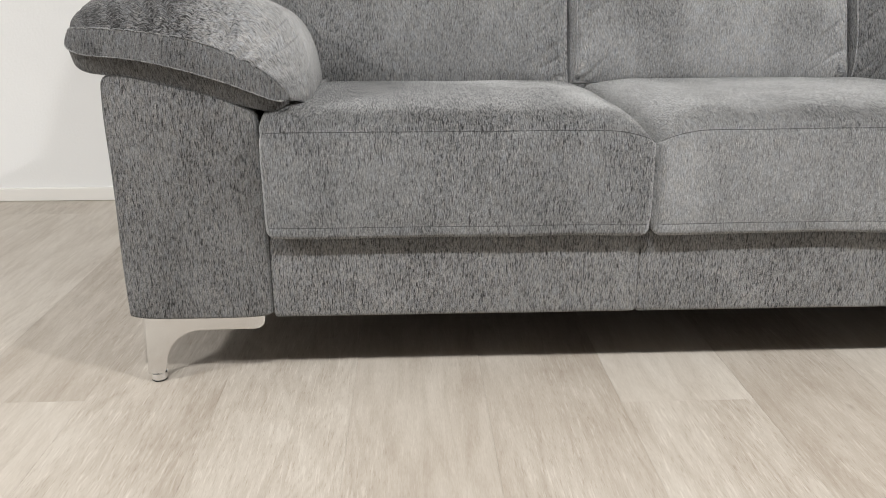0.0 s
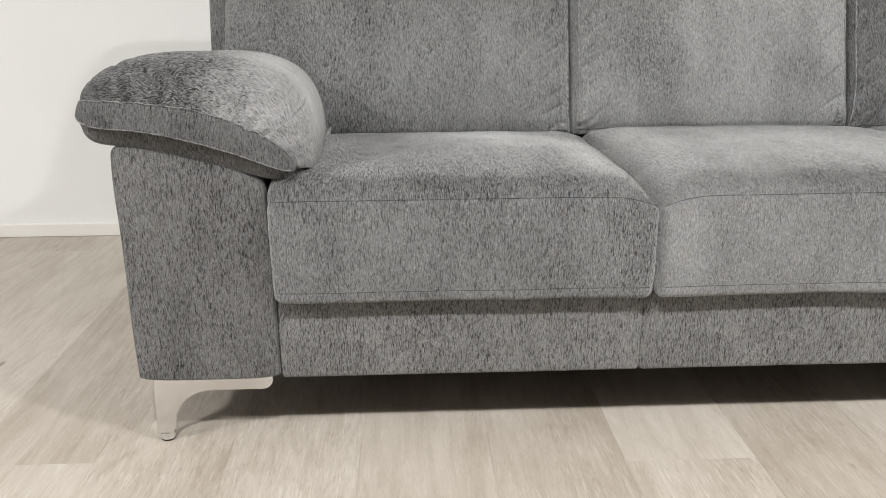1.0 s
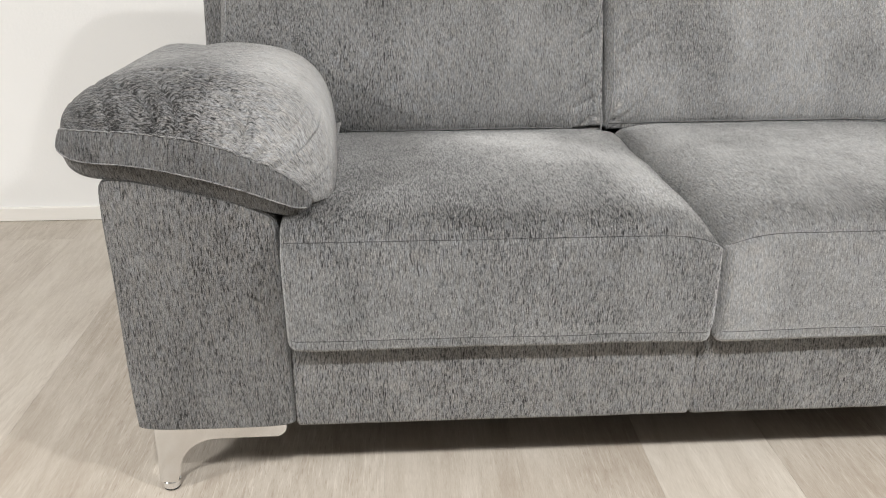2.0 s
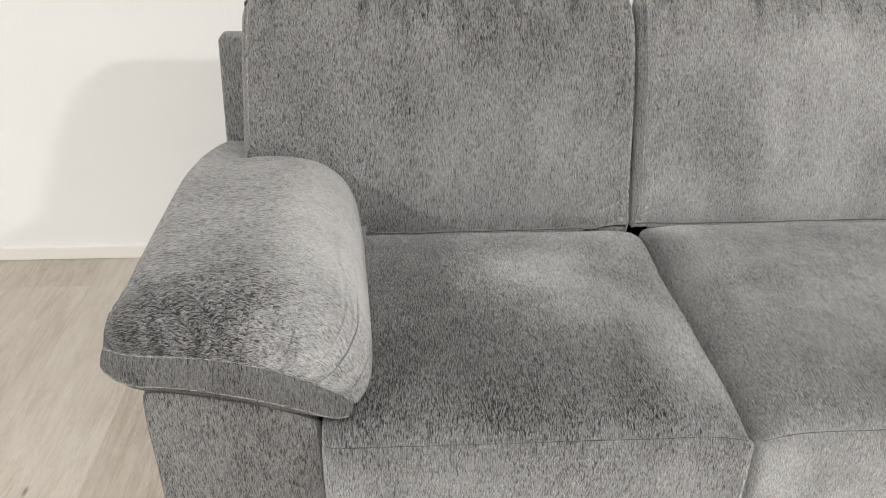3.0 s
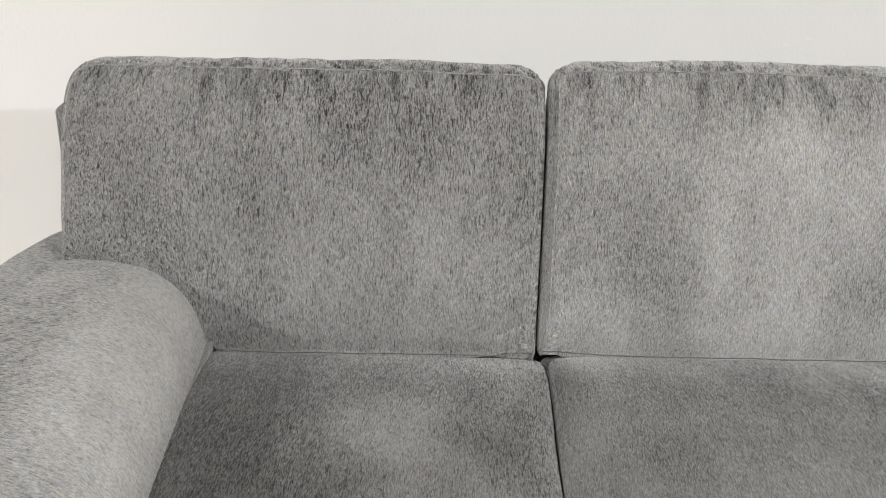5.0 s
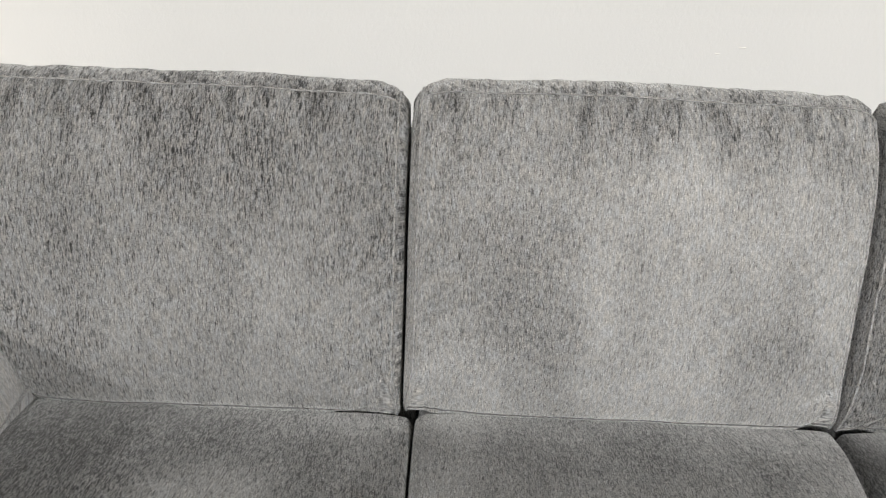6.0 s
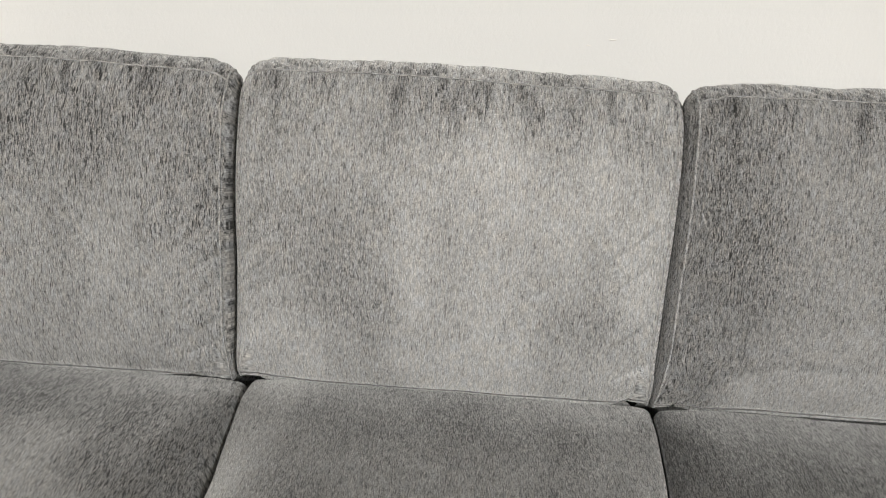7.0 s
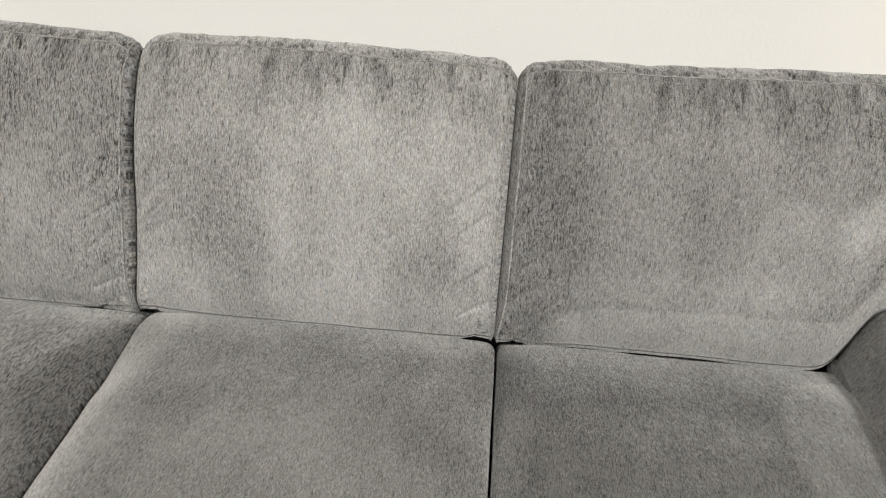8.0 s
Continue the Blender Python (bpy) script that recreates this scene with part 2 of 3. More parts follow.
def grid_mesh(name, pos, uv, wrap):
    """A mesh from rows of points. pos: rows x cols x 3; uv: rows x (cols + 1 if wrap else cols) x 2."""
    rows, cols = pos.shape[:2]
    span = cols if wrap else cols - 1
    r, c = np.meshgrid(np.arange(rows - 1), np.arange(span), indexing="ij")
    r, c = r.ravel(), c.ravel()
    c2 = (c + 1) % cols
    faces = np.stack([r * cols + c, r * cols + c2, (r + 1) * cols + c2, (r + 1) * cols + c], 1)
    me = bpy.data.meshes.new(name)
    me.from_pydata(pos.reshape(-1, 3).tolist(), [], faces.tolist())
    layer = me.uv_layers.new(name="UVMap")
    corner = np.stack([uv[r, c], uv[r, c + 1], uv[r + 1, c + 1], uv[r + 1, c]], 1)
    layer.data.foreach_set("uv", corner.astype(np.float32).ravel())
    me.polygons.foreach_set("use_smooth", np.ones(len(faces), bool))
    me.update()
    return me


def bm_mesh(name, bm, smooth=False):
    me = bpy.data.meshes.new(name)
    bmesh.ops.recalc_face_normals(bm, faces=bm.faces[:])
    uv = bm.loops.layers.uv.verify()
    for f in bm.faces:
        f.smooth = smooth
        ax = max(range(3), key=lambda k: abs(f.normal[k]))
        for loop in f.loops:
            p = loop.vert.co
            loop[uv].uv = ((p.y, p.z), (p.x, p.z), (p.x, p.y))[ax]
    bm.to_mesh(me)
    bm.free()
    return me


def part(name, me, material, parent, label=""):
    ob = new(name, me)
    me.materials.append(material)
    ob.parent = parent
    if parent.type == "EMPTY":
        ob.matrix_parent_inverse = Matrix.Translation(-parent.location)
    return tagged(ob, label)


def box_bm(x0, x1, y0, y1, z0, z1, bevel=0.0, seg=3):
    bm = bmesh.new()
    bmesh.ops.create_cube(bm, size=1)
    bmesh.ops.transform(bm, matrix=Matrix.LocRotScale(((x0 + x1) / 2, (y0 + y1) / 2, (z0 + z1) / 2), None, (x1 - x0, y1 - y0, z1 - z0)), verts=bm.verts[:])
    if bevel:
        bmesh.ops.bevel(bm, geom=bm.edges[:], offset=bevel, segments=seg, profile=0.5, affect="EDGES")
    return bm


def smooth_curve(points, step, closed=True, rounds=3):
    """Rounds a polyline by corner cutting and spaces its points evenly."""
    p = np.array(points, float)
    for _ in range(rounds):
        q = np.roll(p, -1, 0) if closed else p[1:]
        a = p if closed else p[:-1]
        cut = np.stack([a * 0.75 + q * 0.25, a * 0.25 + q * 0.75], 1).reshape(-1, p.shape[1])
        p = cut if closed else np.vstack([p[:1], cut, p[-1:]])
    if closed:
        p = np.vstack([p, p[:1]])
    length = np.concatenate([[0], np.cumsum(np.linalg.norm(np.diff(p, axis=0), axis=1))])
    n = max(8, int(length[-1] / step))
    s = np.linspace(0, length[-1], n + 1)
    out = np.stack([np.interp(s, length, p[:, k]) for k in range(p.shape[1])], 1)
    return (out[:-1], s) if closed else (out, s)


def normals_2d(p):
    t = np.roll(p, -1, 0) - np.roll(p, 1, 0)
    t /= np.linalg.norm(t, axis=1)[:, None]
    return np.stack([t[:, 1], -t[:, 0]], 1)


def tube_mesh(name, path, radius, sides=8, closed=False):
    """A round cord along a path of points."""
    p = np.array(path, float)
    t = np.gradient(p, axis=0)
    if closed:
        t = np.roll(p, -1, 0) - np.roll(p, 1, 0)
    t /= np.linalg.norm(t, axis=1)[:, None] + 1e-9
    ref = np.array([0.31, 0.22, 0.92])
    a = np.cross(t, ref)
    a /= np.linalg.norm(a, axis=1)[:, None] + 1e-9
    b = np.cross(t, a)
    ang = np.linspace(0, 2 * math.pi, sides, endpoint=False)
    ring = p[:, None] + radius * (np.cos(ang)[None, :, None] * a[:, None] + np.sin(ang)[None, :, None] * b[:, None])
    s = np.concatenate([[0], np.cumsum(np.linalg.norm(np.diff(p, axis=0), axis=1))])
    if closed:
        ring = np.vstack([ring, ring[:1]])
        s = np.append(s, s[-1] + 0.005)
    uv = np.zeros((len(ring), sides + 1, 2))
    uv[:, :, 0] = np.linspace(0, 2 * math.pi * radius, sides + 1)[None]
    uv[:, :, 1] = s[:, None]
    return grid_mesh(name, ring, uv, True)


def fuzz(x, y, z):
    return noise.noise(Vector((x, y, z)))


def crease(value, width=0.15):
    """A sharp valley where a noise passes through nought."""
    return max(0.0, 1 - abs(value) / width) ** 1.4


# ---- room ----
WX0, WX1, WY0, WY1, CEIL = -5.0, 5.0, -5.0, 1.262, 2.45


def wall(name, x0, x1, y0, y1, label, paint=None):
    ob = new(name, bm_mesh(name, box_bm(x0, x1, y0, y1, -0.02, CEIL)))
    ob.data.materials.append(paint or WALL)
    return tagged(ob, label, "wall", kind="structure")


wall_back = wall("wall_north", WX0, WX1, WY1, WY1 + 0.12, "plain white painted wall behind the sofa")
wall("wall_south", WX0, WX1, WY0 - 0.12, WY0, "unseen wall closing the room, greyed to cut bounce light", DIM_WALL)
wall("wall_west", WX0 - 0.12, WX0, WY0 - 0.12, WY1 + 0.12, "unseen side wall, greyed to cut bounce light", DIM_WALL)
wall("wall_east", WX1, WX1 + 0.12, WY0 - 0.12, WY1 + 0.12, "unseen side wall, greyed to cut bounce light", DIM_WALL)
lid = new("ceiling", bm_mesh("ceiling", box_bm(WX0 - 0.12, WX1 + 0.12, WY0 - 0.12, WY1 + 0.12, CEIL, CEIL + 0.1)))
lid.data.materials.append(CEILING)
tagged(lid, "unseen ceiling, toned down to cut bounce light", "ceiling", kind="structure")

skirting = new("baseboard", bm_mesh("baseboard", box_bm(WX0, WX1, WY1 - 0.012, WY1 + 0.002, 0.0005, 0.041, 0.002, 2)))
skirting.data.materials.append(TRIM)
tagged(skirting, "low white painted baseboard along the wall", "baseboard", kind="structure")

floor = new("floor", bm_mesh("floor", box_bm(WX0 - 0.12, WX1 + 0.12, WY0 - 0.12, WY1 + 0.12, -0.06, -0.004)))
floor.data.materials.append(JOINT)
tagged(floor, "pale limed oak plank floor", "floor", kind="structure")

# ---- sofa ----
sofa = tagged(new("sofa"), "grey chenille three-seater sofa with chrome legs, standing on the plank floor", "sofa")
sofa.location = (0, 0.48, 0)
sofa.empty_display_size = 0.2
ARM_OUT, ARM_IN, BASE_Z = 1.164, 0.931, 0.127


def cushion(name, x0, x1, profile, r, marks, swell, parent, label, cord_at=(), floor_of=None, lumps=0.003, seed=0.0, tone=1.0, lean=-0.15, bulge=1.0, piped=True, step=0.005, puck=0.003, rise=0.0, tilt=0.0, crown=0.0, fall=0.10, ends=(1, 1), cord=0.0007, keep=9.0, sheen=1.0, square=0.0, tuck=False, density=1.0, gather=0.0):
    """A stuffed cushion: a yz profile drawn along x, with rounded ends, bulging faces, puckered seams and piped edges.
    swell(y, z): how much the place bulges in the middle; cord_at: heights along the profile of sewn seams; floor_of(x): raised underside."""
    prof, s = smooth_curve(profile, step)
    nrm = normals_2d(prof)
    mid = prof.mean(0)
    if ((prof - mid) * nrm).sum() < 0:
        nrm = -nrm
    arc = [(1 - math.cos(a), 1 - math.sin(a)) for a in np.linspace(0, math.pi / 2, 7)]
    span = x1 - x0
    rows = [(x0 + 0.0015 * k, r, 0.001 + 0.33 * k) for k in range(3)]
    rows += [(x0 + r * a, r * b, 1.0) for a, b in arc]
    count = int((span - 2 * r) / step)
    rows += [(x, 0.0, 1.0) for x in np.linspace(x0 + r, x1 - r, count + 1)[1:-1]]
    rows += [(x1 - r * a, r * b, 1.0) for a, b in reversed(arc)]
    rows += [(x1 - 0.0015 * k, r, 0.001 + 0.33 * k) for k in reversed(range(3))]
    low, high = prof[:, 1].min(), prof[:, 1].max()
    swells = bulge * np.array([swell(y, z) for y, z in prof])
    seam_pos = []
    for y, z in cord_at:
        seam_pos.append(int(np.argmin(np.hypot(prof[:, 0] - y, prof[:, 1] - z))))
    pos = np.zeros((len(rows), len(prof), 3))
    # squarer corners low down
    low_down = np.clip((0.11 - (prof[:, 1] - low)) / 0.09, 0, 1)
    corner = 1 - square * low_down * low_down * (3 - 2 * low_down)
    for i, (x, off, shrink) in enumerate(rows):
        u = (x - (x0 + x1) / 2) / (span / 2)
        full = max(0.0, 1 - u * u) ** 0.7
        p = prof - nrm * (off * corner)[:, None]
        p = mid + (p - mid) * shrink
        d = swells * full
        tail = min(x - x0, x1 - x)
        hem = math.exp(-((tail - 1.2 * r) / 0.004) ** 2) if piped else 0.0
        if shrink == 1.0:
            for j in range(len(prof)):
                y, z = prof[j]
                w = lumps * (fuzz(x * 5 + seed, y * 6, z * 6) + 0.6 * fuzz(x * 13 + seed, y * 13, z * 13))
                for m, k in enumerate(seam_pos):
                    gap = abs(s[j] - s[k])
                    if gap > 0.16:
                        continue
                    w -= (0.0018 if piped else 0.0028) * math.exp(-(gap / 0.0045) ** 2)
                    if not piped:
                        # the seam draws the end of the cushion in
                        w -= (0.007 if m == 0 else 0.0) * math.exp(-(gap / 0.012) ** 2 - tail / 0.016)
                    if m > 0:
                        continue
                    start = min(1.0, 0.15 + gap / 0.012)
                    if j < k:
                        # gathers fanning down the front from the seam
                        reach = 0.030 + 0.045 * max(0.0, 0.4 + fuzz(x * 8 + seed, 0.7, 2.0))
                        fade = start * math.exp(-gap / reach)
                        w -= 0.42 * puck * fade * crease(fuzz(x * 19 + seed + gap * 9 * fuzz(x * 6, 1.0, seed), gap * 4, 3.1), 0.15)
                        w -= 0.22 * puck * fade * crease(fuzz(x * 38 + seed + gap * 5, gap * 6, 7.1), 0.20)
                        w += 0.16 * puck * fade * fuzz(x * 21 + seed, gap * 5, 1.1)
                    else:
                        # short slanting puckers on the top
                        fade = start * math.exp(-gap / 0.045)
                        w -= 0.30 * puck * fade * crease(fuzz(x * 26 + seed + gap * 34, gap * 10, 5.2), 0.20)
                        w += 0.20 * puck * fade * fuzz(x * 30 + seed, gap * 14, 8.3)
                # gathers near the two ends
                if tail < 0.12 and piped:
                    fade = math.exp(-tail / 0.042) * min(1.0, tail / 0.035) ** 1.5
                    slant = 16 * min(x - x0, x - x1, key=abs)
                    w += 0.0040 * fade * fuzz(seed + 7, y * 20, z * 24 + x * 9)
                    w -= 0.0150 * fade * crease(fuzz(seed + 2, x * 5, z * 19 - slant), 0.16)
                elif tail < 0.10:
                    w += 0.002 * math.exp(-tail / 0.04) * fuzz(seed + 7, y * 24, z * 26 + x * 12)
                w -= 0.0016 * hem
                if tuck and nrm[j, 0] < -0.3:
                    # a fold of slack cloth at the lower corner
                    t = (0.125 - (x1 - x)) / 0.10
                    h = (z - low) / (0.006 + 0.020 * min(1.0, max(0.0, t)))
                    if 0 < t and x1 - x > 0.018 and 0.15 < h < 1.1:
                        w -= 0.009 * min(1.0, 3 * t) * math.sin(math.pi * min(1.0, (h - 0.15) / 0.85)) ** 0.6
                d[j] += w
        p = p + nrm * d[:, None]
        z = p[:, 1]
        base = low if floor_of is None else floor_of(x)
        ceil = high + rise + tilt * (x - x0) / span
        z = base + (z - low) * (ceil - base) / (high - low)
        tail = min(x - x0 + (1 - ends[0]), x1 - x + (1 - ends[1]))
        if crown and tail < fall:
            z = z - crown * (1 - tail / fall) ** 2.5 * np.clip(nrm[:, 1], 0, 1) * (1 - 0.75 * np.clip((prof[:, 0] - keep) / 0.15, 0, 1))
        edge = min(r, x - x0, x1 - x)
        shift = (corner - 1) * edge if square and edge < r else np.zeros(len(prof))
        pos[i, :, 0] = x + (shift if x - x0 < x1 - x else -shift)
        pos[i, :, 1], pos[i, :, 2] = p[:, 0], z
    uv = np.zeros((len(rows), len(prof) + 1, 2))
    uv[:, :, 0] = np.array([x - x0 - rr * 0.5 for x, rr, _ in rows])[:, None]
    uv[:, :, 1] = s[None, :]
    fabric = chenille(name + "_chenille", [(u, s[int(np.argmin(np.hypot(prof[:, 0] - y, prof[:, 1] - z)))], ru, rv, so, ch) for u, (y, z), ru, rv, so, ch in marks], tone, lean if isinstance(lean, tuple) else (0.0, lean), sheen=sheen, density=density, gathers=[(s[seam_pos[0]], 0.075, 0.06, gather)] if gather else ())
    ob = part(name, grid_mesh(name, pos, uv, True), fabric, parent, label)
    # cords: round both ends, and along the sewn seams
    for at in (6, len(rows) - 7) if piped else ():
        part("piping", tube_mesh("piping", pos[at + (-1 if at > 20 else 1)], 0.0019, 7, True), STITCH, ob)
    inner = slice(7, len(rows) - 7)
    for m, k in enumerate(seam_pos):
        line = pos[inner, k].copy()
        thick = cord if m == 0 else 0.8 * cord
        line[:, 1:] += nrm[k] * (0.5 * thick + 0.0002)
        part("seam", tube_mesh("seam", line, thick, 6), STITCH if piped and m == 0 else PIPING, ob, "raised stitched seam")
    return ob


# seats
SEAT = [(0.74, 0.275), (0.40, 0.272), (0.03, 0.273), (-0.002, 0.270), (-0.010, 0.264), (-0.027, 0.265), (-0.035, 0.285), (-0.0365, 0.33), (-0.036, 0.39), (-0.034, 0.437), (-0.012, 0.462),
        (0.05, 0.470), (0.2, 0.470), (0.4, 0.461), (0.52, 0.444), (0.600, 0.420), (0.620, 0.410), (0.628, 0.378), (0.65, 0.352), (0.74, 0.345)]


def seat_swell(y, z):
    if z > 0.40:
        return 0.010 * max(0.0, math.sin(math.pi * min(1, max(0, (y + 0.05) / 0.62))))
    return 0.004 if y < -0.02 and z > 0.3 else 0.0


# whole seat top toned down: the pile's shade from above put into colour
TOP_SHADE = (0.30, (0.36, 0.463), 0.70, 0.400, 0.10, -0.13)
# dark marks at the rear and by the left pad: nap plus painted shade
seats = [(-0.930, -0.3140, 1.3, [TOP_SHADE, (0.36, (0.39, 0.46), 0.085, 0.075, 0.6, 0.24), (0.45, (0.27, 0.467), 0.08, 0.07, 0.6, 0.20), (0.55, (0.13, 0.47), 0.05, 0.13, 0.6, 0.26), (0.22, (0.52, 0.445), 0.28, 0.08, 0.6, -0.12), (0.10, (0.34, 0.466), 0.17, 0.30, 0.6, -0.13)], "grey chenille seat cushion with pale brushed nap marks"),
         # strip at u 0.04: light on the rolled left edge, put into colour
         (-0.3100, 0.3260, 5.1, [TOP_SHADE, (0.04, (0.2, 0.468), 0.05, 0.6, 0.9, 0.15), (0.36, (0.20, 0.468), 0.2, 0.14, 0.5, 0.14), (0.34, (0.54, 0.437), 0.34, 0.08, 0.6, -0.14)], "grey chenille middle seat cushion"),
         (0.3300, 0.930, 8.7, [TOP_SHADE, (0.54, (0.28, 0.468), 0.10, 0.27, 0.11, 0.25), (0.22, (0.52, 0.444), 0.34, 0.11, 0.5, -0.15)], "grey chenille seat cushion with a water mark")]
for (x0, x1, seed, marks, label), ends, tone, swell, lift, loose in zip(seats, ((0, 1), (1, 1), (1, 0)), (0.72, 0.82, 0.56), (0.6, 0.2, 0.7), (0.004, 0.013, 0.014), (1.15, 0.65, 0.75)):
    profile = [(y, z + (lift * min(1.0, (y - 0.3) / 0.3) if y > 0.3 and z > 0.36 else 0.0)) for y, z in SEAT]
    cushion("seat_cushion", x0, x1, profile, 0.016, marks, seat_swell, sofa, label, [(-0.033, 0.440), (-0.0345, 0.286)], lumps=0.003, seed=seed, tone=tone, lean=0.32, crown=0.046, puck=0.0012, ends=ends, piped=False, keep=0.42, cord=0.0006, bulge=swell, step=0.0045, density=loose, sheen=1.35)

# backs
BACK = [(0.80, 0.412), (0.70, 0.406), (0.650, 0.406), (0.619, 0.409), (0.611, 0.428), (0.614, 0.478), (0.631, 0.55), (0.655, 0.62), (0.680, 0.72), (0.712, 0.80), (0.745, 0.855),
        (0.770, 0.880), (0.805, 0.884), (0.828, 0.868), (0.832, 0.80), (0.822, 0.70), (0.80, 0.50)]


def back_swell(y, z):
    if y < 0.77:
        return 0.030 * max(0.0, math.sin(math.pi * min(1, max(0, (z - 0.36) / 0.54)))) ** 0.8
    return 0.004


def over_arm(sign, x_in, base):
    """The underside of an outer back cushion climbs over the arm pad."""
    def height(x):
        d = sign * x - x_in
        k = 1 / (1 + math.exp(-(d - 0.022) / 0.011))
        return base + k * (0.139 + 0.20 * max(0.0, d - 0.03))
    return height


def settled(under, *ends):
    """The lower corners sink a little where two seats meet."""
    return lambda x: under(x) - 0.010 * max(max(0.0, 1 - abs(x - end) / 0.13) for end in ends)


backs = [(-1.116, -0.3330, 2.2, settled(over_arm(-1, 0.895, 0.413), -0.33), [(0.56, (0.645, 0.55), 0.24, 0.14, 0.6, 0.14), (0.62, (0.73, 0.83), 0.24, 0.07, 0.7, -0.07)], "wide grey chenille back cushion over the arm"),
         (-0.3290, 0.3220, 6.4, settled(lambda x: 0.424, -0.33, 0.32), [(0.44, (0.66, 0.60), 0.20, 0.24, 0.2, 0.12), (0.19, (0.65, 0.58), 0.06, 0.16, 0.35, -0.07), (0.3, (0.735, 0.84), 0.4, 0.055, 0.6, -0.07), (0.53, (0.63, 0.50), 0.08, 0.09, 0.35, -0.13), (0.30, (0.63, 0.46), 0.30, 0.05, 0.6, 0.10), (0.10, (0.63, 0.48), 0.10, 0.07, 0.35, 0.07)], "grey chenille middle back cushion, nap brushed pale"),
         (0.3228, 1.116, 9.9, settled(over_arm(1, 0.900, 0.422), 0.32), [(0.46, (0.634, 0.455), 0.37, 0.055, 0.08, 0.20), (0.50, (0.655, 0.62), 0.10, 0.09, 0.3, 0.14), (0.66, (0.66, 0.66), 0.12, 0.05, 0.25, 0.15), (0.30, (0.64, 0.54), 0.20, 0.035, 0.4, 0.10), (0.5, (0.735, 0.84), 0.4, 0.05, 0.5, -0.08), (0.03, (0.67, 0.65), 0.10, 0.3, 0.6, -0.14)], "wide grey chenille back cushion over the arm")]
for (x0, x1, seed, under, marks, label), (rise, tilt, tone, bulge, side, loose) in zip(backs, ((-0.007, 0.0, 1.02, 1.0, -0.18, 1.38), (0.0, 0.0, 1.27, 1.0, -0.02, 0.9), (0.0, 0.026, 1.01, 0.5, 0.0, 0.95))):
    cushion("back_cushion", x0, x1, BACK, 0.028, marks, back_swell, sofa, label, [(0.766, 0.877), (0.612, 0.424)], under, lumps=0.004, seed=seed, puck=0.024, step=0.003, square=0.62, tuck=x0 < -1, density=loose, gather=0.21, rise=rise, tilt=tilt, tone=tone, bulge=bulge, cord=0.0015, crown=0.022, fall=0.06, sheen=1.0, lean=(side, -0.15))


